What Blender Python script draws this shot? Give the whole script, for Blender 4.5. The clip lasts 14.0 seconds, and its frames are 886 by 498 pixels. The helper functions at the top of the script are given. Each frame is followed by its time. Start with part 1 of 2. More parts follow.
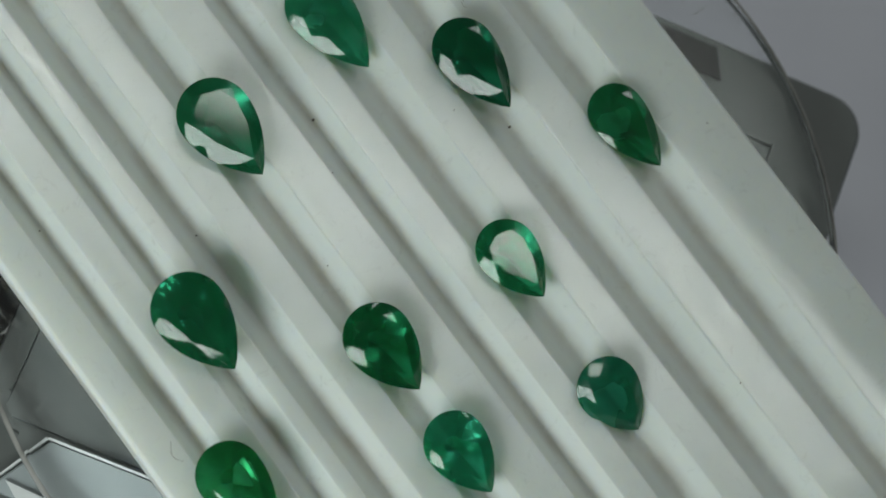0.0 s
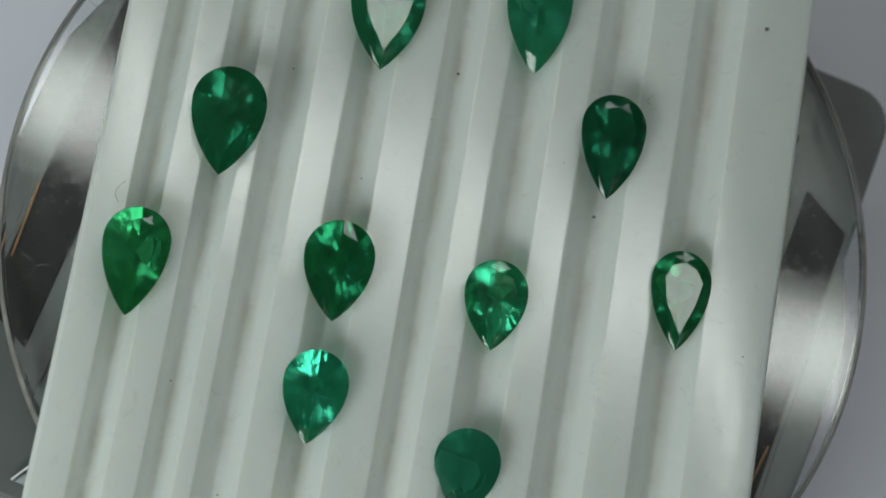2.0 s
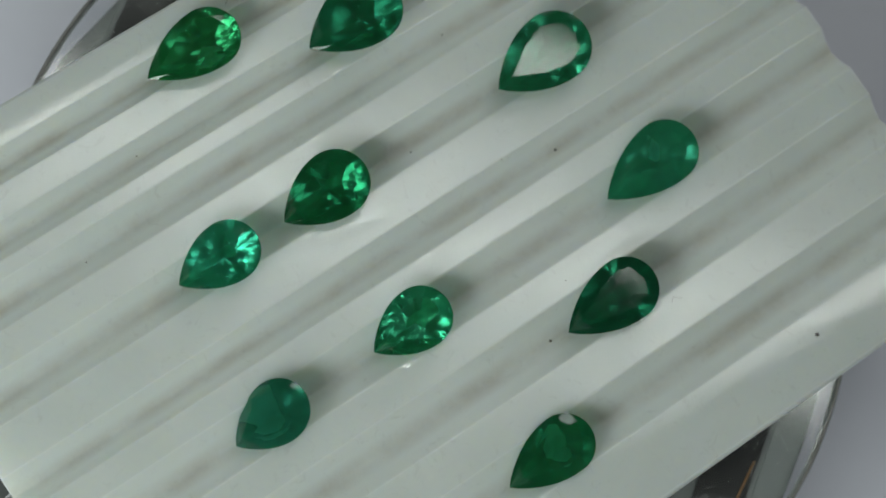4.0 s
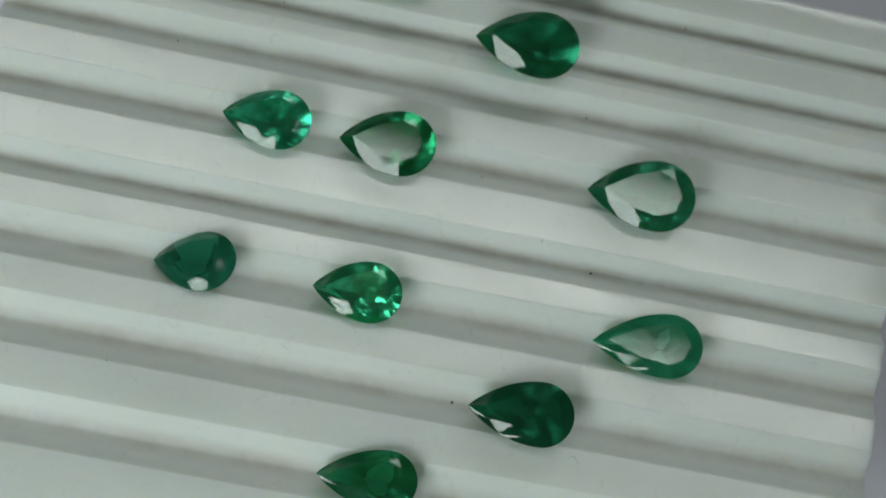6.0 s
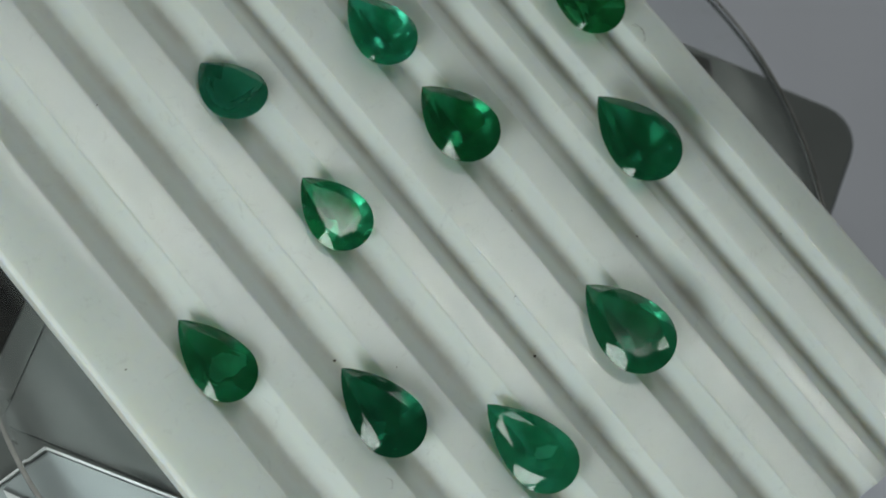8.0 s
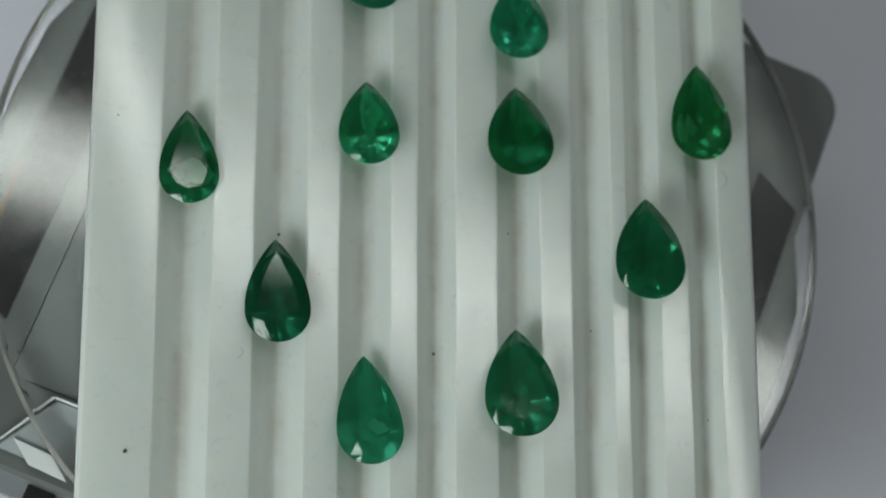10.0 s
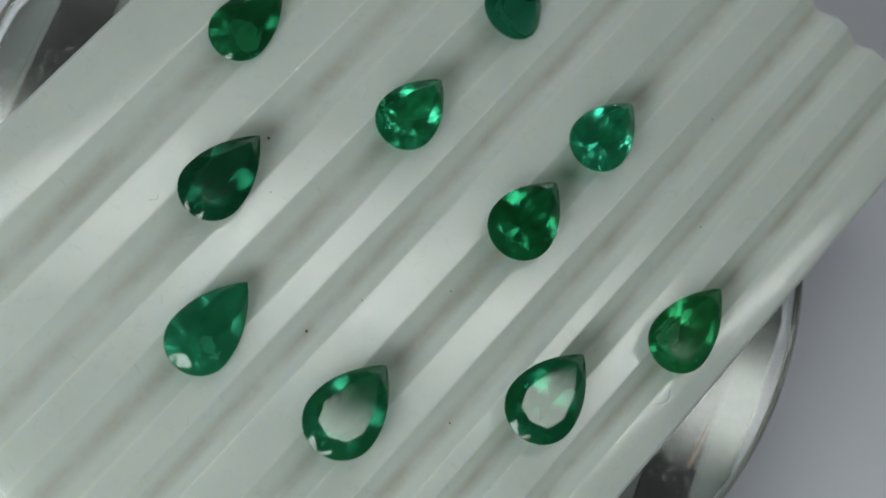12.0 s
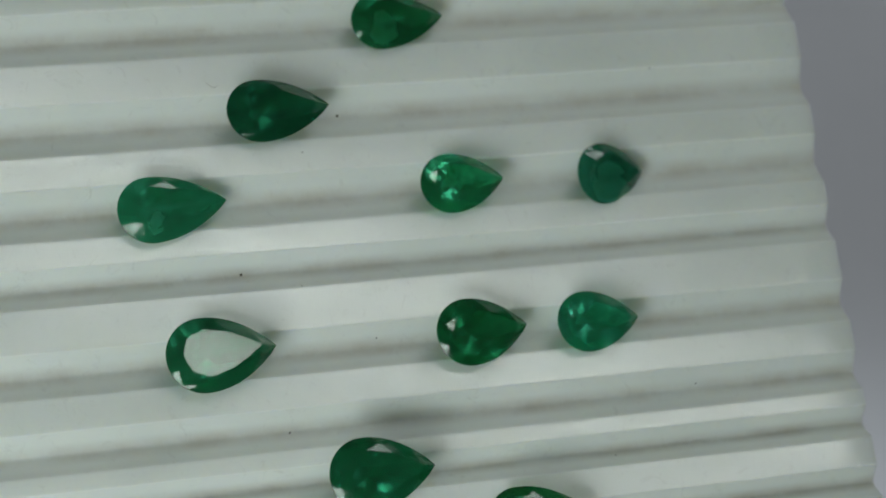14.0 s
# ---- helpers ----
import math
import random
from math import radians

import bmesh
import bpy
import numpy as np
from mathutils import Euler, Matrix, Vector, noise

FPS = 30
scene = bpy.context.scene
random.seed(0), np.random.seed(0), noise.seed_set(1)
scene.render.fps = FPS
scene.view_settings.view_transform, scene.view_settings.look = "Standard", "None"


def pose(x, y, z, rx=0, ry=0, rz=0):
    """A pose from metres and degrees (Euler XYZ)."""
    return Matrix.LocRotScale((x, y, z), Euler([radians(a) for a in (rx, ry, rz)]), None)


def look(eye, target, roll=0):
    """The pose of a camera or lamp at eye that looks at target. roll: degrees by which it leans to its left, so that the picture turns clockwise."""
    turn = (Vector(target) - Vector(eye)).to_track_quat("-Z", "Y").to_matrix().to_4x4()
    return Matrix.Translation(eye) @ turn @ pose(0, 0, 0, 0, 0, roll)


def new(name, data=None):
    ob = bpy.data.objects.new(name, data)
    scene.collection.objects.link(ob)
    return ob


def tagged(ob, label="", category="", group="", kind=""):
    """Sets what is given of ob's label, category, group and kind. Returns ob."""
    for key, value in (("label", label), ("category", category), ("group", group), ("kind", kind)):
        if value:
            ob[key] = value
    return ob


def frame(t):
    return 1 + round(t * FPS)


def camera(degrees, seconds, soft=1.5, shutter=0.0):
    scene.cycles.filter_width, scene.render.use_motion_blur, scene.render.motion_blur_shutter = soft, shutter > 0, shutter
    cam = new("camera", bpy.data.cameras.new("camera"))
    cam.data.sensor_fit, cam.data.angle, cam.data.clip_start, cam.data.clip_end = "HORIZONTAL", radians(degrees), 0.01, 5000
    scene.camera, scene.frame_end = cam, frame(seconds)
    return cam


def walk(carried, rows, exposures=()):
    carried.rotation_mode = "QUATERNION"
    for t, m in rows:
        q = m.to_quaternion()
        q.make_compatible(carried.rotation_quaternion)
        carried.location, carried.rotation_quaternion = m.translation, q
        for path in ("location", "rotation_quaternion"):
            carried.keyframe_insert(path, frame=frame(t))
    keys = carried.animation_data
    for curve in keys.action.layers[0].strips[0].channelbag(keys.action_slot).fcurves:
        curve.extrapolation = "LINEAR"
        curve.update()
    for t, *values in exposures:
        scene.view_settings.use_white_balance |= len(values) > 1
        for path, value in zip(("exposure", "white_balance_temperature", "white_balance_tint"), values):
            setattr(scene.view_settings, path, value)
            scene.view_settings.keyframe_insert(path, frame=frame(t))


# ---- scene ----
cam = camera(24.06, 14.0, soft=1.8)
VIEW = [  # seconds, place, turn
    (0.0, -0.0275, -0.0464, 0.1979, 12.64, -8.52, 0.38),
    (0.5, -0.0241, -0.0460, 0.1968, 13.03, -8.03, 0.19),
    (1.0, -0.0247, -0.0491, 0.1946, 13.25, -7.55, 0.31),
    (1.5, -0.0247, -0.0508, 0.1956, 13.26, -7.37, 0.22),
    (2.0, -0.0284, -0.0486, 0.1968, 13.08, -8.03, 0.29),
    (2.5, -0.0276, -0.0488, 0.1963, 14.22, -8.15, 0.20),
    (3.0, -0.0265, -0.0476, 0.1965, 13.21, -7.86, 0.22),
    (3.2, -0.0266, -0.0466, 0.1973, 13.07, -7.83, 0.07),
    (5.3, -0.0270, -0.0508, 0.2006, 13.76, -7.67, 0.03),
    (5.5, -0.0267, -0.0500, 0.2004, 13.24, -7.68, -0.07),
    (6.0, -0.0274, -0.0479, 0.2030, 13.47, -7.86, -0.01),
    (6.5, -0.0248, -0.0481, 0.2032, 13.84, -7.55, -0.00),
    (7.0, -0.0251, -0.0479, 0.2016, 13.56, -8.08, -0.07),
    (7.5, -0.0257, -0.0525, 0.1997, 15.11, -8.23, -0.03),
    (8.0, -0.0240, -0.0543, 0.1976, 15.10, -7.61, -0.02),
    (8.2, -0.0228, -0.0529, 0.1974, 14.65, -7.75, -0.15),
    (10.3, -0.0266, -0.0622, 0.2041, 15.70, -8.28, -0.06),
    (10.5, -0.0267, -0.0625, 0.2046, 16.15, -8.53, 0.00),
    (11.0, -0.0271, -0.0612, 0.2025, 16.45, -8.80, 0.02),
    (11.5, -0.0340, -0.0591, 0.2002, 15.93, -10.86, -0.04),
    (12.0, -0.0347, -0.0563, 0.1957, 14.59, -11.25, -0.14),
    (12.5, -0.0350, -0.0545, 0.1955, 13.85, -11.26, -0.06),
    (13.0, -0.0347, -0.0530, 0.1962, 13.26, -11.48, -0.02),
    (13.5, -0.0376, -0.0533, 0.1982, 13.40, -12.55, 0.06),
    (14.0, -0.0428, -0.0537, 0.2002, 14.49, -13.50, 0.14),
]
SPIN = [  # seconds, degrees of the turntable
    (0.0, -142.4), (0.5, -154.2), (1.0, -166.4), (1.5, -177.5), (2.0, -189.2), (2.5, -200.7), (3.0, -212.6), (3.2, -217.5), (5.3, -263.8), (5.5, -268.3), (6.0, -279.5), (6.5, -289.1), (7.0, -300.1), (7.5, -309.4), (8.0, -320.2), (8.2, -324.1), (10.3, -366.1), (10.5, -370.3), (11.0, -381.9), (11.5, -391.0), (12.0, -401.3), (12.5, -411.0), (13.0, -421.5), (13.5, -431.2), (14.0, -441.6)
]
EXPOSURES = [(0.0, 0.0), (14.0, 0.0)]
cam.data.dof.use_dof, cam.data.dof.focus_distance, cam.data.dof.aperture_fstop = True, 0.203, 22.0
walk(cam, [(t, pose(x, y, z, a, b, c)) for t, x, y, z, a, b, c in VIEW], EXPOSURES)

MM = 0.001

# ---- light: a dim room, one long ceiling light, one window, one added fill lamp ----
world = bpy.data.worlds.new("room_air")
scene.world = world
world.use_nodes = True
world.node_tree.nodes["Background"].inputs["Color"].default_value = (0.62, 0.70, 0.68, 1)
world.node_tree.nodes["Background"].inputs["Strength"].default_value = 0.30


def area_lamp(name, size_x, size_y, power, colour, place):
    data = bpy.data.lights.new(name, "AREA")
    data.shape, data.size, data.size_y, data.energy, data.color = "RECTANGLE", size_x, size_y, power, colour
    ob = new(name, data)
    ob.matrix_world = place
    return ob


STRIP = (0.115, 0.268, 1.04)
area_lamp("ceiling_strip_light", 1.30, 0.058, 1.63, (0.935, 1.0, 0.945), Matrix.Translation(STRIP) @ pose(0, 0, 0, 0, 0, -17.0))
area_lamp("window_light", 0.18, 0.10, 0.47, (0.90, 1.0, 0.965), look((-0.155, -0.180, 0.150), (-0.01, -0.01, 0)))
# added fill with no known source, brightens the ground at upper right
area_lamp("far_fill_light", 0.16, 0.12, 0.21, (0.92, 0.99, 0.98), look((0.130, 0.310, 0.210), (0.06, 0.04, 0)))


# ---- materials ----
def material(name):
    m = bpy.data.materials.new(name)
    m.use_nodes = True
    t = m.node_tree
    return m, t, t.nodes["Principled BSDF"]


def node(t, kind, **values):
    n = t.nodes.new(kind)
    for key, value in values.items():
        n.inputs[key].default_value = value
    return n


def noisy(name, dark, light, scale, rough, bump=0.0, bump_scale=None, metal=0.0, stops=(0.35, 0.65), specular=0.5, distance=0.0002):
    """A surface whose colour drifts between two tones, with a fine relief."""
    m, t, b = material(name)
    where = t.nodes.new("ShaderNodeTexCoord")
    n = node(t, "ShaderNodeTexNoise", Scale=scale, Detail=6.0, Roughness=0.6)
    t.links.new(where.outputs["Object"], n.inputs["Vector"])
    r = t.nodes.new("ShaderNodeValToRGB")
    r.color_ramp.elements[0].position, r.color_ramp.elements[1].position = stops
    r.color_ramp.elements[0].color, r.color_ramp.elements[1].color = (*dark, 1), (*light, 1)
    t.links.new(n.outputs["Fac"], r.inputs["Fac"])
    t.links.new(r.outputs["Color"], b.inputs["Base Color"])
    b.inputs["Roughness"].default_value, b.inputs["Metallic"].default_value = rough, metal
    b.inputs["Specular IOR Level"].default_value = specular
    if bump:
        f = node(t, "ShaderNodeTexNoise", Scale=bump_scale or scale * 8, Detail=4.0)
        t.links.new(where.outputs["Object"], f.inputs["Vector"])
        h = node(t, "ShaderNodeBump", Strength=bump, Distance=distance)
        t.links.new(f.outputs["Fac"], h.inputs["Height"])
        t.links.new(h.outputs["Normal"], b.inputs["Normal"])
    return m, t, b


def tray_plastic():
    m, t, b = noisy("white_tray_plastic", (0.69, 0.735, 0.70), (0.75, 0.79, 0.76), 60, 0.24, 0.05, 900, distance=0.0001, specular=0.85)
    ramp = b.inputs["Base Color"].links[0].from_socket
    where = t.nodes["Texture Coordinate"]
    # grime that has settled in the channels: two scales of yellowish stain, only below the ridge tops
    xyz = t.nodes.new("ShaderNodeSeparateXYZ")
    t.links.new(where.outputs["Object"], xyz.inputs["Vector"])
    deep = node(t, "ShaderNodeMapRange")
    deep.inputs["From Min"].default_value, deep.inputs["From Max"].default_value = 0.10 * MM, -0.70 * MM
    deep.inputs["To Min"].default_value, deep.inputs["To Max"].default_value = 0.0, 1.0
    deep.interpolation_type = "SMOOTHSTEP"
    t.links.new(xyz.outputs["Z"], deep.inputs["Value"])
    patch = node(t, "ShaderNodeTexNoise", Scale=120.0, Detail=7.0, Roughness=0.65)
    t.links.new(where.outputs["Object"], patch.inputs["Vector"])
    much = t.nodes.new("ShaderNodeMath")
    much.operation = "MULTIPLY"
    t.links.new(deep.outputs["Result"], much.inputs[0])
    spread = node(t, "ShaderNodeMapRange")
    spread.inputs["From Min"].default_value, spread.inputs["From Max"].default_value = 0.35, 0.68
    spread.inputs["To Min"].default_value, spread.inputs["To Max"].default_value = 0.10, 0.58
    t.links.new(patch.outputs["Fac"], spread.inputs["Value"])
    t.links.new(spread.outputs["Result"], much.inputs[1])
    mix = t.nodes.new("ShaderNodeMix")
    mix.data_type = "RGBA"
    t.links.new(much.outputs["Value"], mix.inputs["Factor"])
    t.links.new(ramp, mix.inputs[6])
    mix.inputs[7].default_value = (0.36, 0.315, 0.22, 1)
    # scattered scuffs
    scuff = node(t, "ShaderNodeTexNoise", Scale=520.0, Detail=9.0, Roughness=0.82, Distortion=1.0)
    t.links.new(where.outputs["Object"], scuff.inputs["Vector"])
    hard = node(t, "ShaderNodeMapRange")
    hard.inputs["From Min"].default_value, hard.inputs["From Max"].default_value = 0.56, 0.72
    hard.inputs["To Max"].default_value = 0.36
    t.links.new(scuff.outputs["Fac"], hard.inputs["Value"])
    mix2 = t.nodes.new("ShaderNodeMix")
    mix2.data_type = "RGBA"
    t.links.new(hard.outputs["Result"], mix2.inputs["Factor"])
    t.links.new(mix.outputs[2], mix2.inputs[6])
    mix2.inputs[7].default_value = (0.36, 0.36, 0.33, 1)
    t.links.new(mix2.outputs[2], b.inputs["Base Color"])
    rough = node(t, "ShaderNodeMapRange")
    rough.inputs["To Min"].default_value, rough.inputs["To Max"].default_value = 0.05, 0.12
    t.links.new(patch.outputs["Fac"], rough.inputs["Value"])
    # the rounded lips and walls are rubbed dull
    lips = node(t, "ShaderNodeMapRange")
    lips.inputs["From Min"].default_value, lips.inputs["From Max"].default_value = 0.8995 * MM, 0.880 * MM
    t.links.new(xyz.outputs["Z"], lips.inputs["Value"])
    duller = t.nodes.new("ShaderNodeMath")
    duller.operation = "MULTIPLY_ADD"
    duller.inputs[1].default_value = 0.55
    t.links.new(lips.outputs["Result"], duller.inputs[0])
    t.links.new(rough.outputs["Result"], duller.inputs[2])
    worn = t.nodes.new("ShaderNodeMath")
    worn.operation = "MULTIPLY_ADD"
    worn.inputs[1].default_value = 0.8
    t.links.new(hard.outputs["Result"], worn.inputs[0])
    t.links.new(duller.outputs["Value"], worn.inputs[2])
    t.links.new(worn.outputs["Value"], b.inputs["Roughness"])
    b.inputs["Subsurface Weight"].default_value = 0.85
    b.inputs["Subsurface Radius"].default_value = (1.0, 0.9, 0.7)
    b.inputs["Subsurface Scale"].default_value = 0.0034
    # fine criss-cross scratches
    stretch = t.nodes.new("ShaderNodeMapping")
    stretch.inputs["Scale"].default_value = (900, 160, 400)
    stretch.inputs["Rotation"].default_value = (0, 0, 0.6)
    t.links.new(where.outputs["Object"], stretch.inputs["Vector"])
    lines = node(t, "ShaderNodeTexNoise", Scale=1.0, Detail=8.0, Roughness=0.75, Distortion=1.5)
    t.links.new(stretch.outputs["Vector"], lines.inputs["Vector"])
    old = b.inputs["Normal"].links[0].from_node
    more = node(t, "ShaderNodeBump", Strength=0.17, Distance=0.0001)
    t.links.new(lines.outputs["Fac"], more.inputs["Height"])
    t.links.new(old.outputs["Normal"], more.inputs["Normal"])
    t.links.new(more.outputs["Normal"], b.inputs["Normal"])
    return m


def emerald(name, tint, body, cloud, blur=0.05):
    """Green beryl: clear with a cloudy share, stained by inclusions."""
    m, t, b = material(name)
    tint = (tint[0] * 0.6, min(1.0, tint[1] * 1.0), tint[2] * 0.98)
    where = t.nodes.new("ShaderNodeTexCoord")
    n = node(t, "ShaderNodeTexNoise", Scale=640.0, Detail=7.0, Distortion=1.6)
    t.links.new(where.outputs["Object"], n.inputs["Vector"])
    r = t.nodes.new("ShaderNodeValToRGB")
    r.color_ramp.elements[0].position, r.color_ramp.elements[1].position = 0.40, 0.70
    r.color_ramp.elements[0].color = (*[c * 0.5 for c in tint], 1)
    r.color_ramp.elements[1].color = (*[min(1.0, c * 1.25) for c in tint], 1)
    t.links.new(n.outputs["Fac"], r.inputs["Fac"])
    t.links.new(r.outputs["Color"], b.inputs["Base Color"])
    b.inputs["Transmission Weight"].default_value = 1.0
    b.inputs["Specular IOR Level"].default_value = 0.38
    b.inputs["IOR"].default_value, b.inputs["Roughness"].default_value = 1.58, blur
    milky = node(t, "ShaderNodeBsdfPrincipled")
    milky.inputs["Base Color"].default_value = (*body, 1)
    milky.inputs["Specular IOR Level"].default_value = 0.38
    milky.inputs["Roughness"].default_value, milky.inputs["IOR"].default_value = 0.05, 1.58
    through_light = node(t, "ShaderNodeBsdfTranslucent")
    through_light.inputs["Color"].default_value = (*[min(1.0, c * 2.2) for c in body], 1)
    soft_mix = t.nodes.new("ShaderNodeMixShader")
    soft_mix.inputs["Fac"].default_value = 0.4
    t.links.new(milky.outputs["BSDF"], soft_mix.inputs[1])
    t.links.new(through_light.outputs["BSDF"], soft_mix.inputs[2])
    veil = node(t, "ShaderNodeMapRange")
    veil.inputs["From Min"].default_value, veil.inputs["From Max"].default_value = 0.3, 0.75
    veil.inputs["To Min"].default_value, veil.inputs["To Max"].default_value = cloud * 0.6, cloud * 1.4
    t.links.new(n.outputs["Fac"], veil.inputs["Value"])
    mix = t.nodes.new("ShaderNodeMixShader")
    t.links.new(veil.outputs["Result"], mix.inputs["Fac"])
    t.links.new(b.outputs["BSDF"], mix.inputs[1])
    t.links.new(soft_mix.outputs["Shader"], mix.inputs[2])
    t.links.new(mix.outputs["Shader"], t.nodes["Material Output"].inputs["Surface"])
    return m


def clear_acrylic(name, tint, rough, scratch):
    m, t, b = material(name)
    b.inputs["Base Color"].default_value = (*tint, 1)
    b.inputs["Transmission Weight"].default_value = 1.0
    b.inputs["IOR"].default_value, b.inputs["Roughness"].default_value = 1.49, rough
    if scratch:
        where = t.nodes.new("ShaderNodeTexCoord")
        n = node(t, "ShaderNodeTexNoise", Scale=700.0, Detail=9.0, Roughness=0.8, Distortion=3.0)
        t.links.new(where.outputs["Object"], n.inputs["Vector"])
        h = node(t, "ShaderNodeBump", Strength=scratch, Distance=0.0001)
        t.links.new(n.outputs["Fac"], h.inputs["Height"])
        t.links.new(h.outputs["Normal"], b.inputs["Normal"])
        # smears and finger marks: duller patches
        smear = node(t, "ShaderNodeTexNoise", Scale=95.0, Detail=8.0, Roughness=0.72, Distortion=2.2)
        t.links.new(where.outputs["Object"], smear.inputs["Vector"])
        dull = node(t, "ShaderNodeMapRange")
        dull.inputs["From Min"].default_value, dull.inputs["From Max"].default_value = 0.5, 0.72
        dull.inputs["To Min"].default_value, dull.inputs["To Max"].default_value = rough, rough + 0.08
        t.links.new(smear.outputs["Fac"], dull.inputs["Value"])
        t.links.new(dull.outputs["Result"], b.inputs["Roughness"])
        # hairline scratches that catch the light
        wave = t.nodes.new("ShaderNodeTexVoronoi")
        wave.feature = "DISTANCE_TO_EDGE"
        wave.inputs["Scale"].default_value = 130.0
        bend = node(t, "ShaderNodeTexNoise", Scale=60.0, Detail=3.0)
        t.links.new(where.outputs["Object"], bend.inputs["Vector"])
        shift = t.nodes.new("ShaderNodeVectorMath")
        shift.operation = "MULTIPLY_ADD"
        shift.inputs[1].default_value = (0.02, 0.02, 0.02)
        t.links.new(bend.outputs["Color"], shift.inputs[0])
        t.links.new(where.outputs["Object"], shift.inputs[2])
        t.links.new(shift.outputs["Vector"], wave.inputs["Vector"])
        thin = node(t, "ShaderNodeMapRange")
        thin.inputs["From Min"].default_value, thin.inputs["From Max"].default_value = 0.0, 0.012
        thin.inputs["To Min"].default_value, thin.inputs["To Max"].default_value = 1.0, 0.0
        t.links.new(wave.outputs["Distance"], thin.inputs["Value"])
        some = node(t, "ShaderNodeMapRange")
        some.inputs["From Min"].default_value, some.inputs["From Max"].default_value = 0.52, 0.60
        some.inputs["To Max"].default_value = 0.35
        t.links.new(smear.outputs["Fac"], some.inputs["Value"])
        both = t.nodes.new("ShaderNodeMath")
        both.operation = "MULTIPLY"
        t.links.new(thin.outputs["Result"], both.inputs[0])
        t.links.new(some.outputs["Result"], both.inputs[1])
        chalk = node(t, "ShaderNodeBsdfDiffuse")
        chalk.inputs["Color"].default_value = (0.8, 0.8, 0.78, 1)
        lay = t.nodes.new("ShaderNodeMixShader")
        t.links.new(both.outputs["Value"], lay.inputs["Fac"])
        t.links.new(b.outputs["BSDF"], lay.inputs[1])
        t.links.new(chalk.outputs["BSDF"], lay.inputs[2])
        t.links.new(lay.outputs["Shader"], t.nodes["Material Output"].inputs["Surface"])
    return m


M_TRAY = tray_plastic()
M_DISC = clear_acrylic("clear_scratched_acrylic", (0.93, 0.95, 0.95), 0.035, 0.018)
M_RIM, _, rim_shader = noisy("worn_acrylic_rim", (0.30, 0.29, 0.27), (0.48, 0.47, 0.44), 300, 0.12, 0.10, 1500)
rim_shader.inputs["Transmission Weight"].default_value = 0.4
M_GROUND, _, _ = noisy("lavender_grey_paper", (0.76, 0.76, 0.845), (0.80, 0.80, 0.885), 30, 0.5, 0.1, 700)
M_BASE, _, _ = noisy("grey_satin_plastic", (0.105, 0.115, 0.110), (0.130, 0.140, 0.135), 45, 0.4, 0.06, 900)
M_LID, _, _ = noisy("dark_grey_lid", (0.135, 0.147, 0.144), (0.165, 0.177, 0.174), 45, 0.45, 0.06, 900)
M_DARK, _, _ = noisy("dark_smoked_plastic", (0.010, 0.010, 0.010), (0.020, 0.019, 0.018), 80, 0.5, 0.1, 600, specular=0.25)
M_LINE, _, _ = noisy("pale_moulded_edge", (0.13, 0.14, 0.135), (0.17, 0.18, 0.175), 60, 0.4)
M_PALE, _, _ = noisy("pale_blue_frosted_plastic", (0.36, 0.40, 0.41), (0.43, 0.47, 0.48), 40, 0.25)
M_WHITE, _, _ = noisy("glossy_white_plastic", (0.78, 0.80, 0.80), (0.84, 0.86, 0.86), 40, 0.2)
M_COPPER, _, _ = noisy("copper_wire", (0.30, 0.16, 0.08), (0.42, 0.24, 0.12), 90, 0.35, metal=0.8)
M_SPECK, _, _ = noisy("dark_dust", (0.06, 0.052, 0.042), (0.14, 0.125, 0.10), 3000, 0.8)
M_WALL, _, _ = noisy("room_paint", (0.34, 0.35, 0.34), (0.38, 0.39, 0.38), 3, 0.8)


# ---- helpers for meshes ----
def finish(name, bm, mat, parent=None, label="", smooth=False):
    bmesh.ops.recalc_face_normals(bm, faces=bm.faces)
    me = bpy.data.meshes.new(name)
    bm.to_mesh(me)
    bm.free()
    me.materials.append(mat)
    for p in me.polygons:
        p.use_smooth = smooth
    ob = new(name, me)
    if parent:
        ob.parent = parent
    if label:
        ob["label"] = label
    return ob


def part(name, bm, mat, parent, label="", smooth=False):
    return finish(name, bm, mat, parent, label, smooth)


def rounded_rect(w, h, r, n=6):
    pts = []
    for cx, cy, a0 in ((w - r, h - r, 0), (-w + r, h - r, 90), (-w + r, -h + r, 180), (w - r, -h + r, 270)):
        for i in range(n + 1):
            a = radians(a0 + 90 * i / n)
            pts.append((cx + r * math.cos(a), cy + r * math.sin(a)))
    return pts


def prism(bm, outline, z0, z1, bevel=0.0):
    """A solid on a closed outline, with its upper and lower edges eased."""
    cx = sum(p[0] for p in outline) / len(outline)
    cy = sum(p[1] for p in outline) / len(outline)

    def ring(z, inset):
        out = []
        for x, y in outline:
            d = math.hypot(x - cx, y - cy) or 1
            k = (d - inset) / d
            out.append(bm.verts.new((cx + (x - cx) * k, cy + (y - cy) * k, z)))
        return out

    rings = [ring(z0, bevel), ring(z0 + bevel, 0), ring(z1 - bevel, 0), ring(z1, bevel)] if bevel else [ring(z0, 0), ring(z1, 0)]
    n = len(outline)
    for a, b in zip(rings, rings[1:]):
        for i in range(n):
            bm.faces.new((a[i], a[(i + 1) % n], b[(i + 1) % n], b[i]))
    bm.faces.new(rings[0][::-1])
    bm.faces.new(rings[-1])
    return bm


# ---- setting: ground sheet and plain room ----
GROUND_Z = -30 * MM


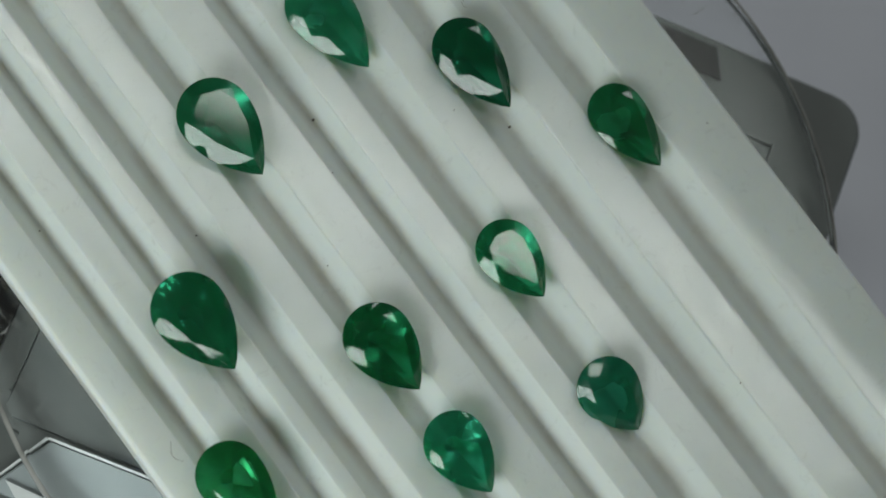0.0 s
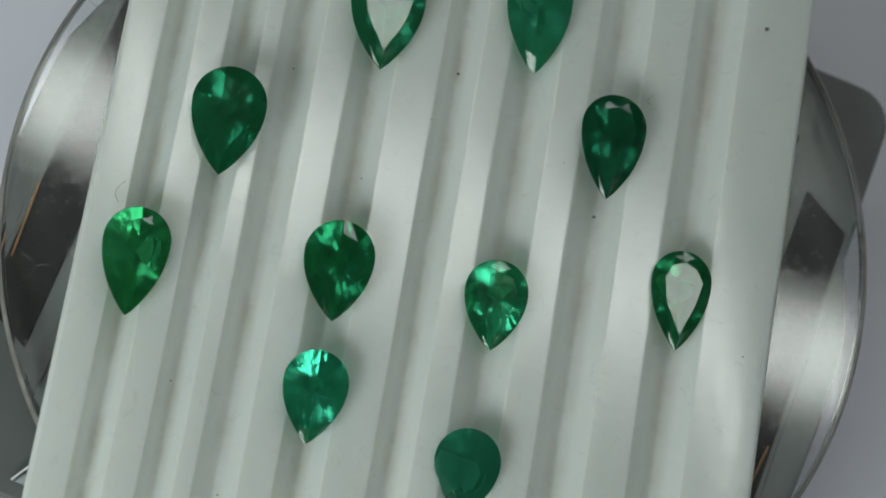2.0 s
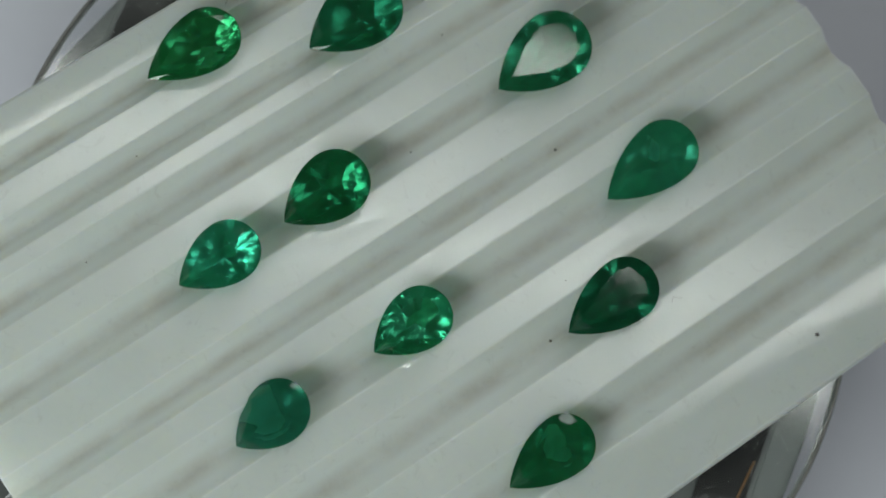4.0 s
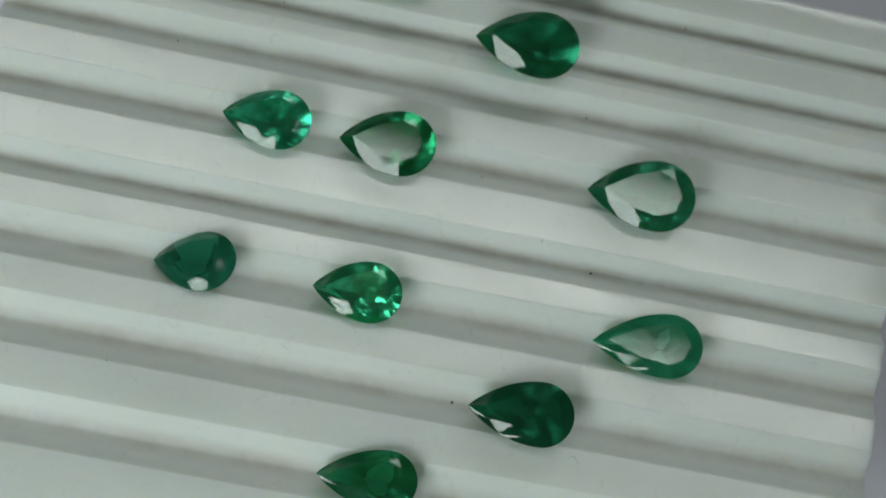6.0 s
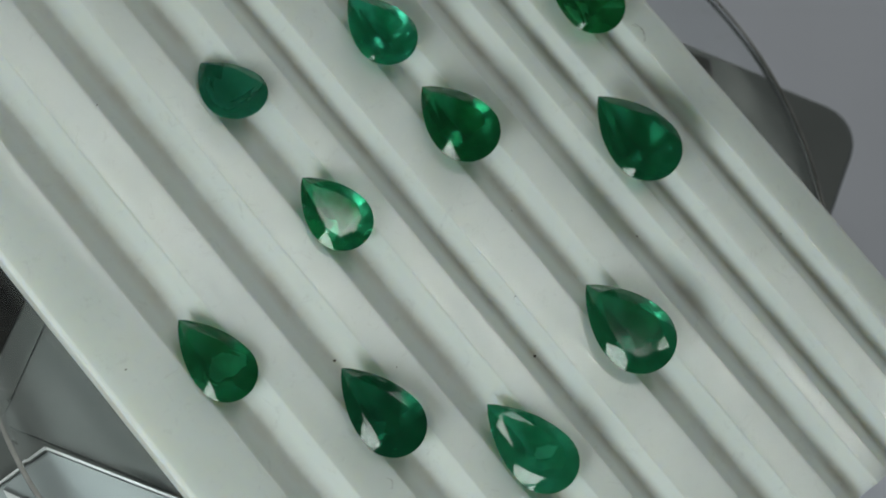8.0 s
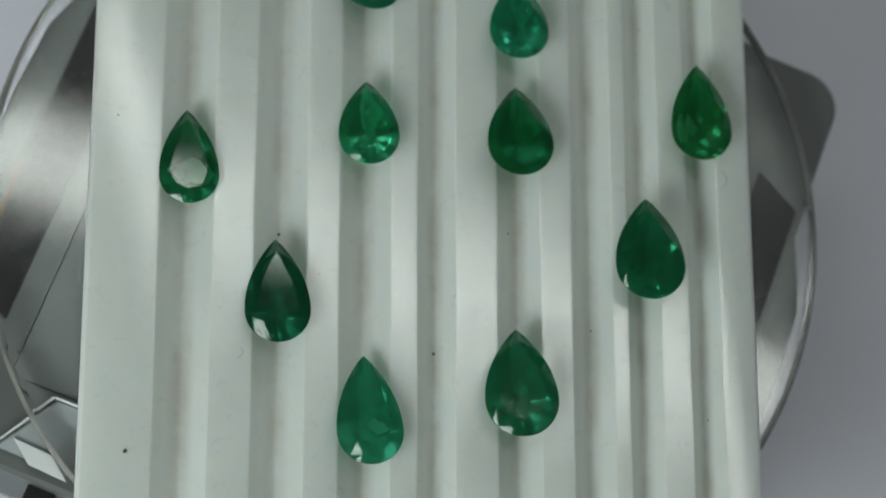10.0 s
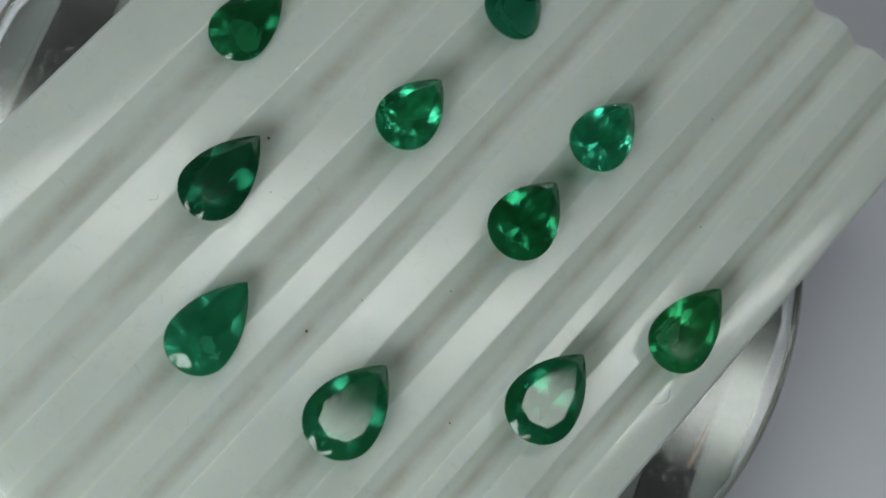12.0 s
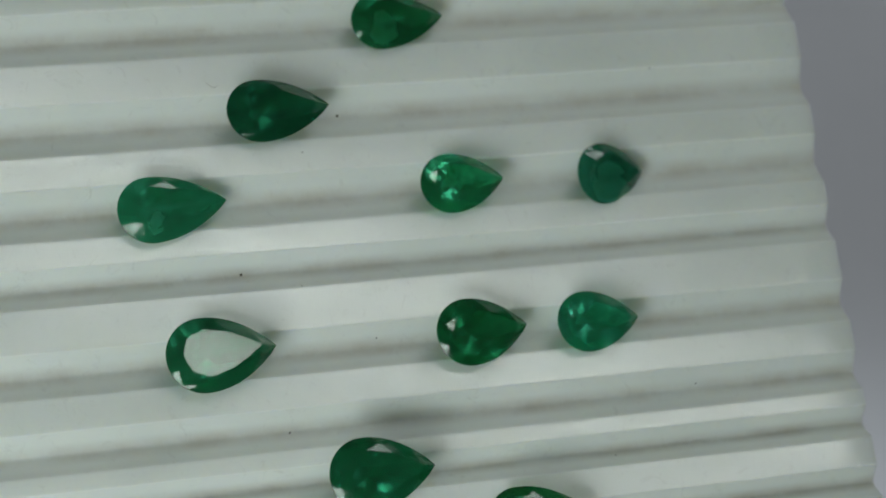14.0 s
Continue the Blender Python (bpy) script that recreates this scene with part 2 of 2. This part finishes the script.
def ground_sheet():
    bm = bmesh.new()
    bmesh.ops.create_grid(bm, x_segments=8, y_segments=8, size=1.6, matrix=Matrix.Translation((0, 0, GROUND_Z)))
    ob = finish("ground", bm, M_GROUND)
    return tagged(ob, "plain lavender-grey paper sheet under the turntable", "table surface", kind="structure")


def plain_walls():
    lo, hi, r, th = GROUND_Z - 0.02, 1.60, 1.6, 0.05
    for name, x0, x1, y0, y1 in (("wall_north", -r, r, r, r + th), ("wall_south", -r, r, -r - th, -r),
                                 ("wall_east", r, r + th, -r, r), ("wall_west", -r - th, -r, -r, r)):
        bm = bmesh.new()
        prism(bm, [(x0, y0), (x1, y0), (x1, y1), (x0, y1)], lo, hi)
        tagged(finish(name, bm, M_WALL), "plain pale painted room wall", "wall", kind="structure")
    bm = bmesh.new()
    prism(bm, [(-r, -r), (r, -r), (r, r), (-r, r)], hi, hi + th)
    tagged(finish("ceiling", bm, M_WALL), "plain pale painted ceiling", "ceiling", kind="structure")


# ---- the turntable's still base ----
BASE_TURN = -21.0
BASE_TOP = -9.0


def turntable_base():
    base = new("solar_stand")
    base.matrix_world = pose(0, 0, 0, 0, 0, BASE_TURN)
    tagged(base, "grey plastic turntable base with rounded corners and dark side windows", "turntable base")
    mid = (-0.2, -2.6)

    def slab(name, pts, z0, z1, mat, label="", bevel=0.0):
        bm = bmesh.new()
        prism(bm, [((x + mid[0]) * MM, (y + mid[1]) * MM) for x, y in pts], z0 * MM, z1 * MM, bevel * MM)
        return part(name, bm, mat, base, label)

    top = BASE_TOP * MM
    slab("housing", rounded_rect(40.3, 37.4, 4.2), GROUND_Z / MM, BASE_TOP, M_BASE, bevel=0.6)
    slab("lid", rounded_rect(31.2, 28.4, 1.0), BASE_TOP - 0.1, BASE_TOP + 0.35, M_LID, "darker grey lid panel", 0.15)
    for sx in (1, -1):
        pts = [(34.0, 23.3), (39.3, 20.5), (39.3, -23.0), (34.0, -25.0)]
        slab("solar_window", [(sx * x, sx * y) for x, y in pts], BASE_TOP - 0.1, BASE_TOP + 0.3, M_DARK, "dark smoked solar window")
    for sx in (1, -1):
        pts = [(39.3, 20.3), (41.3, 15.0), (43.0, 10.0), (43.3, 0.0), (43.0, -8.0), (41.3, -13.0), (39.3, -19.0)]
        slab("side_ledge", [(sx * x, sx * y) for x, y in pts], -16, BASE_TOP - 0.1, M_BASE, "grey side ledge", 0.2)
    for x0, x1, y0, y1, mat, what in ((31.2, 31.55, -28.4, 28.8, M_LINE, "pale moulded rib"), (-31.55, -31.2, -26.0, 28.8, M_BASE, "grey moulded rib"),
                                      (-31.1, 31.1, 28.4, 28.8, M_LINE, "pale moulded rib")):
        slab("lid_rib", ((x0, y0), (x1, y0), (x1, y1), (x0, y1)), BASE_TOP - 0.1, BASE_TOP + 0.6, mat, what)
    slab("switch_slot", ((13.3, 33.1), (23.6, 33.1), (22.0, 36.3), (13.3, 36.3)), BASE_TOP - 0.1, BASE_TOP + 0.4, M_DARK, "dark switch slot")
    slab("front_block", ((-25.7, -29.3), (4.8, -28.9), (4.8, -35.6), (-29.6, -35.6)), BASE_TOP - 0.1, BASE_TOP + 1.2, M_PALE, "pale blue frosted block", 0.25)
    slab("block_edge", ((-26.0, -29.2), (4.8, -28.8), (4.8, -28.55), (-26.0, -28.95)), BASE_TOP - 0.1, BASE_TOP + 1.3, M_WHITE, "bright white edge")
    slab("block_edge", ((-25.95, -29.2), (-29.8, -35.6), (-30.0, -35.6), (-26.2, -29.0)), BASE_TOP - 0.1, BASE_TOP + 1.3, M_WHITE, "bright white edge")
    slab("white_tab", ((-28.2, -34.3), (-24.0, -34.5), (-21.6, -36.4), (-25.8, -36.2)), BASE_TOP + 1.1, BASE_TOP + 1.6, M_WHITE, "glossy white tab")
    slab("foot_stop", ((-25.5, -36.9), (-22.5, -36.9), (-22.5, -39.5), (-25.5, -39.5)), -24, -12, M_DARK, "black rubber stop", 0.3)
    bm = bmesh.new()
    bmesh.ops.create_cone(bm, cap_ends=True, segments=40, radius1=7 * MM, radius2=6 * MM, depth=1.6 * MM,
                          matrix=Matrix.Translation((0, 0, top + 0.75 * MM)))
    part("spindle", bm, M_DARK, base, "dark round spindle")
    for x, y, turn, long in ((-39.3, -14.0, 4.0, 8.0), (38.4, -9.0, -6.0, 5.0)):
        bm = bmesh.new()
        bmesh.ops.create_cone(bm, cap_ends=True, segments=10, radius1=0.14 * MM, radius2=0.14 * MM, depth=long * MM,
                              matrix=Matrix.Translation((x * MM, y * MM, top + 0.5 * MM)) @ pose(0, 0, 0, 90, 0, turn))
        part("coil_wire", bm, M_COPPER, base, "thin copper wire")
    return base


# ---- what turns ----
def turning_disc():
    disc = new("turntable_disc")
    tagged(disc, "clear scratched acrylic turntable disc with polished rim", "turntable disc")
    def turned(prof, closed):
        """A solid of revolution from (radius, height) pairs in mm."""
        n = 160
        bm = bmesh.new()
        rings = []
        for r, z in prof:
            if r == 0:
                rings.append([bm.verts.new((0, 0, z * MM))])
            else:
                rings.append([bm.verts.new((r * MM * math.cos(2 * math.pi * i / n), r * MM * math.sin(2 * math.pi * i / n), z * MM)) for i in range(n)])
        pairs = list(zip(rings, rings[1:])) + ([(rings[-1], rings[0])] if closed else [])
        for a, b in pairs:
            for i in range(n):
                k = (i + 1) % n
                if len(a) == 1:
                    bm.faces.new((a[0], b[i], b[k]))
                elif len(b) == 1:
                    bm.faces.new((a[i], a[k], b[0]))
                else:
                    bm.faces.new((a[i], a[k], b[k], b[i]))
        return bm

    plate = part("plate", turned([(0, -7.4), (43.8, -7.4), (43.8, -4.9), (43.4, -4.5), (0, -4.5)], False), M_DISC, disc)
    plate.visible_shadow = False
    ring = [(43.84, -7.4), (43.9, -7.4)] + [(43.9 + 0.45 * math.cos(a), -6.0 + 1.2 * math.sin(a)) for a in [radians(-80 + 20 * i) for i in range(9)]] + [(43.9, -4.8), (43.84, -4.8)]
    rim = part("rim", turned(ring, True), M_RIM, disc, "worn frosted acrylic rim", smooth=True)
    rim.data.set_sharp_from_angle(angle=radians(50))
    return disc


CHANNELS = [(29.9, 1.65), (23.55, 1.7), (18.1, 2.1), (10.5, 2.25), (2.0, 1.95), (-5.3, 2.6), (-13.9, 2.65), (-23.4, 2.7)]
TRAY_TOP, DEPTH = 0.9, 1.6


def groove(k):
    """Share of the groove's depth at k half-widths from its middle: a rounded V with crisp lips."""
    if k >= 1.05:
        return 0.0
    if k > 0.95:
        return 0.06 * ((1.05 - k) / 0.10) ** 2
    return 1 - 0.94 * (k / 0.95) ** 1.3


def gem_tray():
    tray = new("gem_tray")
    tagged(tray, "white plastic gem tray with eight long grooves, on a clear disc", "gem tray")
    x0, x1, y0, y1 = -33.2, 35.3, -47.0, 48.0
    prof = [(x0, -4.5), (x0, TRAY_TOP - 0.5), (x0 + 0.15, TRAY_TOP - 0.15), (x0 + 0.5, TRAY_TOP)]
    for c, h in sorted(CHANNELS):
        half = [(h * k, TRAY_TOP - DEPTH * groove(k)) for k in (0.07, 0.14, 0.24, 0.36, 0.48, 0.60, 0.72, 0.82, 0.90, 0.95, 0.98, 1.0, 1.02, 1.05)]
        half += [(h * 1.05 + 0.06, TRAY_TOP)]
        prof += [(c - x, z) for x, z in half[::-1]] + [(c, TRAY_TOP - DEPTH)] + [(c + x, z) for x, z in half]
    prof += [(x1 - 0.5, TRAY_TOP), (x1 - 0.15, TRAY_TOP - 0.15), (x1, TRAY_TOP - 0.5), (x1, -4.5)]
    bm = bmesh.new()
    rows = []
    ys = [y0, y0 + 0.25] + [y0 + 0.25 + (y1 - y0 - 0.5) * i / 24 for i in range(1, 24)] + [y1 - 0.25, y1]
    for k, y in enumerate(ys):
        end = k in (0, len(ys) - 1)
        row = []
        for x, z in prof:
            wob = 0.05 * noise.noise((x * 0.8, y * 0.11, 3.0))
            drop = 0.06 if end and z > -4 else 0.0
            row.append(bm.verts.new((( x + wob) * MM, y * MM, (z - drop) * MM)))
        rows.append(row)
    n = len(prof)
    for a, b in zip(rows, rows[1:]):
        for i in range(n - 1):
            bm.faces.new((a[i], b[i], b[i + 1], a[i + 1]))
        bm.faces.new((a[n - 1], b[n - 1], b[0], a[0]))
    bm.faces.new(rows[0])
    bm.faces.new(rows[-1][::-1])
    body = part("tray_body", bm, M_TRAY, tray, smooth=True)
    body.data.set_sharp_from_angle(angle=radians(50))
    return tray


def pear_outline(length, width, n):
    """n points round a pear, from the tip at +y; the head is half round."""
    r = width / 2
    yc = -length / 2 + r
    side, head = [], []
    m = n // 4
    for i in range(m):
        s = 1 - (i / m) ** 1.1
        side.append((r * (1 - s ** 2.05), yc + s * (length - r)))
    side[0] = (0.0, side[0][1] - 0.12)
    for i in range(m + 1):
        a = math.pi / 2 * i / m
        head.append((r * math.cos(a), yc - r * math.sin(a)))
    right = side + head
    left = [(-x, y) for x, y in right[1:-1]][::-1]
    return right + left


def pear_gem(length, width, crown, pavilion, table, lean, rng):
    """A brilliant-cut pear: table, star, bezel and half facets, thin girdle, pavilion down to a culet near the head."""
    bm = bmesh.new()
    n, h = 32, 8
    out = pear_outline(length, width, n)
    cy = -length / 2 + width * 0.56
    g1 = [bm.verts.new((x, y, 0.10)) for x, y in out]
    g0 = [bm.verts.new((x, y, -0.10)) for x, y in out]

    def towards(p, k, z, jig=0.0):
        return bm.verts.new((p[0] * k + rng.uniform(-jig, jig), cy + (p[1] - cy) * k + rng.uniform(-jig, jig), z))

    T = [towards(out[4 * j], 0.77 if j == 0 else table, crown, 0.08) for j in range(h)]
    M = [towards(out[4 * j + 2], 0.88 if j in (0, h - 1) else 0.83, crown * 0.60, 0.05) for j in range(h)]
    L = [towards(out[4 * j + 2], 0.58, -pavilion * 0.50, 0.07) for j in range(h)]
    K = [towards(out[4 * j], 0.30, -pavilion * 0.80, 0.07) for j in range(h)]
    cul = bm.verts.new((0, cy + length * 0.04, -pavilion))
    for v in M:
        v.co.z += crown * rng.uniform(-0.07, 0.07)
    for v in T:
        v.co.z = crown - (lean.x * v.co.x + lean.y * (v.co.y - cy)) / lean.z
    bm.faces.new(T)
    for j in range(h):
        k = (j + 1) % h
        bm.faces.new((T[j], T[k], M[j]))
        bm.faces.new((T[j], M[j], g1[4 * j]))
        bm.faces.new((T[j], g1[4 * j], M[j - 1]))
        for i in range(4):
            a, b = (4 * j + i) % n, (4 * j + i + 1) % n
            bm.faces.new((M[j], g1[b], g1[a]))
            bm.faces.new((L[j], g0[a], g0[b]))
        bm.faces.new((g0[4 * j], L[j], K[j]))
        bm.faces.new((g0[4 * j], K[j], L[j - 1]))
        bm.faces.new((L[j], K[k], K[j]))
        bm.faces.new((K[j], K[k], cul))
    for i in range(n):
        k = (i + 1) % n
        bm.faces.new((g0[i], g0[k], g1[k], g1[i]))
    for v in bm.verts:
        v.co *= MM
    return bm


# tip and head of the girdle (mm), width, roll about the length, lean of the table towards the tip and across (degrees), looks
GEMS = [
    dict(tip=(9.98, -13.7, 2.1), head=(10.7, -24.7, 3.3), w=7.2, roll=-0.3, table=(3, -0.5), tint=(0.10, 0.64, 0.36), body=(0.035, 0.20, 0.10), cloud=0.31,
         label="large medium-green faceted pear-cut emerald in a tray channel"),
    dict(tip=(-5.3, -16.7, 1.3), head=(-4.3, -27.7, 2.6), w=6.4, roll=2.7, table=(9.0, 3.5), tint=(0.14, 0.80, 0.50), body=(0.045, 0.27, 0.15), cloud=0.35,
         label="long light bluish-green faceted pear-cut emerald in a tray channel"),
    dict(tip=(-14.3, -5.2, 2), head=(-13.8, -15.8, 2.7), w=6.3, roll=-0.9, table=(0.3, -1.5), tint=(0.05, 0.48, 0.25), body=(0.018, 0.12, 0.062), cloud=0.35,
         label="dark deep-green faceted pear-cut emerald in a tray channel"),
    dict(tip=(23.5, 0.3, 3), head=(23.9, -10.4, 3.8), w=7.0, roll=0.9, table=(2, 1.5), tint=(0.07, 0.60, 0.32), body=(0.024, 0.17, 0.08), cloud=0.35,
         label="large plump green faceted pear-cut emerald in a tray channel"),
    dict(tip=(-23.5, 8.3, 1.1), head=(-22.9, -1.6, 1.7), w=5.8, roll=0.3, table=(0, 0.5), tint=(0.06, 0.58, 0.25), body=(0.025, 0.17, 0.075), cloud=0.3,
         label="slim clean green faceted pear-cut emerald in a tray channel"),
    dict(tip=(10.2, 12.1, 2), head=(10.85, 2.4, 3.15), w=6.6, roll=0.3, table=(5, 0.5), tint=(0.06, 0.60, 0.26), body=(0.022, 0.16, 0.065), cloud=0.24,
         label="broad green faceted pear-cut emerald with dark pavilion in a tray channel"),
    dict(tip=(-5.3, 12, 1.9), head=(-4.85, 3.1, 2.4), w=6.0, roll=0, table=(0.5, 0), tint=(0.12, 0.86, 0.44), body=(0.04, 0.27, 0.12), cloud=0.14,
         label="bright sparkling green faceted pear-cut emerald in a tray channel"),
    dict(tip=(29.5, 15.4, 2.5), head=(29.9, 4.9, 3), w=6.2, roll=1.8, table=(1.5, 3), tint=(0.09, 0.68, 0.25), body=(0.03, 0.20, 0.075), cloud=0.26,
         label="yellowish-green slim faceted pear-cut emerald in a tray channel"),
    dict(tip=(10.5, 24.1, 1.9), head=(10.7, 15.2, 2.8), w=6.0, roll=0.9, table=(5, 1.5), tint=(0.12, 0.86, 0.52), body=(0.04, 0.28, 0.15), cloud=0.19,
         label="small bright bluish-green faceted pear-cut emerald in a tray channel"),
    dict(tip=(-5.4, 27.9, -0.1), head=(-4.7, 19.9, 2.7), w=6.1, roll=9, table=None, tint=(0.09, 0.62, 0.40), body=(0.03, 0.19, 0.115), cloud=0.42,
         label="small cloudy bluish-green pear-cut emerald tipped over in a tray channel"),
]


def zone(face):
    """Where a facet lies: 2 the table, 1 the crown, 0 the girdle, -1 the pavilion."""
    if len(face.verts) > 4:
        return 2
    z = face.calc_center_median().z / MM
    return 1 if z > 0.11 else (-1 if z < -0.11 else 0)


def cut_part(name, bm, parent, wanted, mat):
    """The wanted facets of a whole stone as a mesh of their own."""
    faces = [f for f in bm.faces if wanted(f)]
    index = {}
    for f in faces:
        for v in f.verts:
            index.setdefault(v, len(index))
    me = bpy.data.meshes.new(name)
    me.from_pydata([v.co[:] for v in index], [], [[index[v] for v in f.verts] for f in faces])
    me.materials.append(mat)
    ob = new(name, me)
    ob.parent = parent
    return ob


def gems():
    made = []
    rng = random.Random(7)
    for g in GEMS:
        tip, head = Vector(g["tip"]) + Vector((-0.13, 0.05, 0)), Vector(g["head"]) + Vector((-0.13, -0.10, 0))
        way = tip - head
        w = g["w"] + 0.26
        across = Vector((0, 0, 1)).cross(way).normalized() * -1
        up = across.cross(way).normalized()
        turn = Matrix((across, way.normalized(), up)).transposed().to_4x4()
        mid = (tip + head) / 2
        at_culet = head + way * 0.42
        deep = min(max(at_culet.z - tray_height(at_culet.x), w * 0.42), w * 0.60)
        whole = turn @ pose(0, 0, 0, 0, g["roll"], 0)
        lean = Vector((0, 0, 1))
        if g["table"]:
            u = Vector((way.x, way.y, 0)).normalized()
            lean = u * math.tan(radians(g["table"][0])) + Vector((u.y, -u.x, 0)) * math.tan(radians(g["table"][1])) + Vector((0, 0, 1))
            lean = whole.to_3x3().transposed() @ lean
        bm = pear_gem(way.length, w, w * 0.15, deep, 0.635, lean, rng)
        clear = emerald("emerald_green", g["tint"], g["body"], g["cloud"])
        included = emerald("emerald_green_included", g["tint"], g["body"], g["cloud"] * 1.2, 0.14)
        bmesh.ops.recalc_face_normals(bm, faces=bm.faces)
        ob = new("emerald")
        for name, low, high, mat in (("table", 2, 9, clear), ("crown", 1, 2, clear), ("girdle", 0, 1, clear), ("pavilion", -1, 0, included)):
            cut_part(name, bm, ob, lambda f: low <= zone(f) < high, mat)
        bm.free()
        tagged(ob, g["label"], "gemstone", group="emeralds in the tray")
        made.append((ob, Matrix.Translation(mid * MM) @ whole))
    return made


def tray_height(x):
    for c, h in CHANNELS:
        if abs(x - c) < h:
            return TRAY_TOP - DEPTH * groove(abs(x - c) / h)
    return TRAY_TOP


SPECKS = [(-13.98, -4.0, 0.16), (1.9, -15.9, 0.16), (-28.5, -26.8, 0.20), (3.9, -10.2, 0.07), (-9.9, -8.4, 0.07), (18.2, -13.0, 0.11),
          (-30.5, 7.5, 0.09), (24.0, 20.1, 0.09), (9.6, -3.1, 0.08), (-16.5, 30.3, 0.08), (30.2, -22.0, 0.11), (17.6, 30.0, 0.09)]


def dust(tray):
    rng = random.Random(3)
    for x, y, r in SPECKS:
        bm = bmesh.new()
        bmesh.ops.create_icosphere(bm, subdivisions=1, radius=r * MM)
        for v in bm.verts:
            v.co = Vector((v.co.x * rng.uniform(0.7, 1.5), v.co.y * rng.uniform(0.7, 1.3), v.co.z * 0.5))
            v.co += Vector((x, y, tray_height(x) + r * 0.3)) * MM
        part("dust_speck", bm, M_SPECK, tray, "dark speck of dust")


def fibre(tray, way, thick):
    """A fine curled hair on the tray, along (x, y) places in mm."""
    bm = bmesh.new()
    rings = []
    for x, y in way:
        z = tray_height(x) + 0.06
        rings.append([bm.verts.new(((x + thick * math.cos(a)) * MM, y * MM, (z + thick * math.sin(a)) * MM)) for a in (0.5, 2.6, 4.7)])
    for a, b in zip(rings, rings[1:]):
        for i in range(3):
            bm.faces.new((a[i], a[(i + 1) % 3], b[(i + 1) % 3], b[i]))
    part("fibre", bm, M_SPECK, tray, "fine dark curled fibre")


def spin(t):
    """The turntable's angle at t, gliding between the known ones."""
    ts = [a for a, _ in SPIN]
    vs = [b for _, b in SPIN]
    i = min(max(sum(a <= t for a in ts) - 1, 0), len(ts) - 2)

    def slope(k):
        a, b = max(k - 1, 0), min(k + 1, len(ts) - 1)
        return (vs[b] - vs[a]) / (ts[b] - ts[a])

    h = ts[i + 1] - ts[i]
    u = (t - ts[i]) / h
    return ((2 * u ** 3 - 3 * u ** 2 + 1) * vs[i] + (u ** 3 - 2 * u ** 2 + u) * h * slope(i)
            + (-2 * u ** 3 + 3 * u ** 2) * vs[i + 1] + (u ** 3 - u ** 2) * h * slope(i + 1))


ground_sheet()
plain_walls()
turntable_base()
DISC = turning_disc()
TRAY = gem_tray()
dust(TRAY)
fibre(TRAY, [(32.2 + 0.5 * math.sin(k * 0.45), 4.3 - 0.28 * k) for k in range(9)], 0.025)
fibre(TRAY, [(-17.6 + 0.3 * math.sin(k * 0.6), -16.2 - 0.16 * k) for k in range(8)], 0.022)
STONES = gems()


def motions():
    steps = [i * 0.2 for i in range(71)]
    for thing, local in [(DISC, Matrix.Identity(4)), (TRAY, Matrix.Identity(4))] + STONES:
        walk(thing, [(t, pose(0, 0, 0, 0, 0, spin(t)) @ local) for t in steps])


motions()
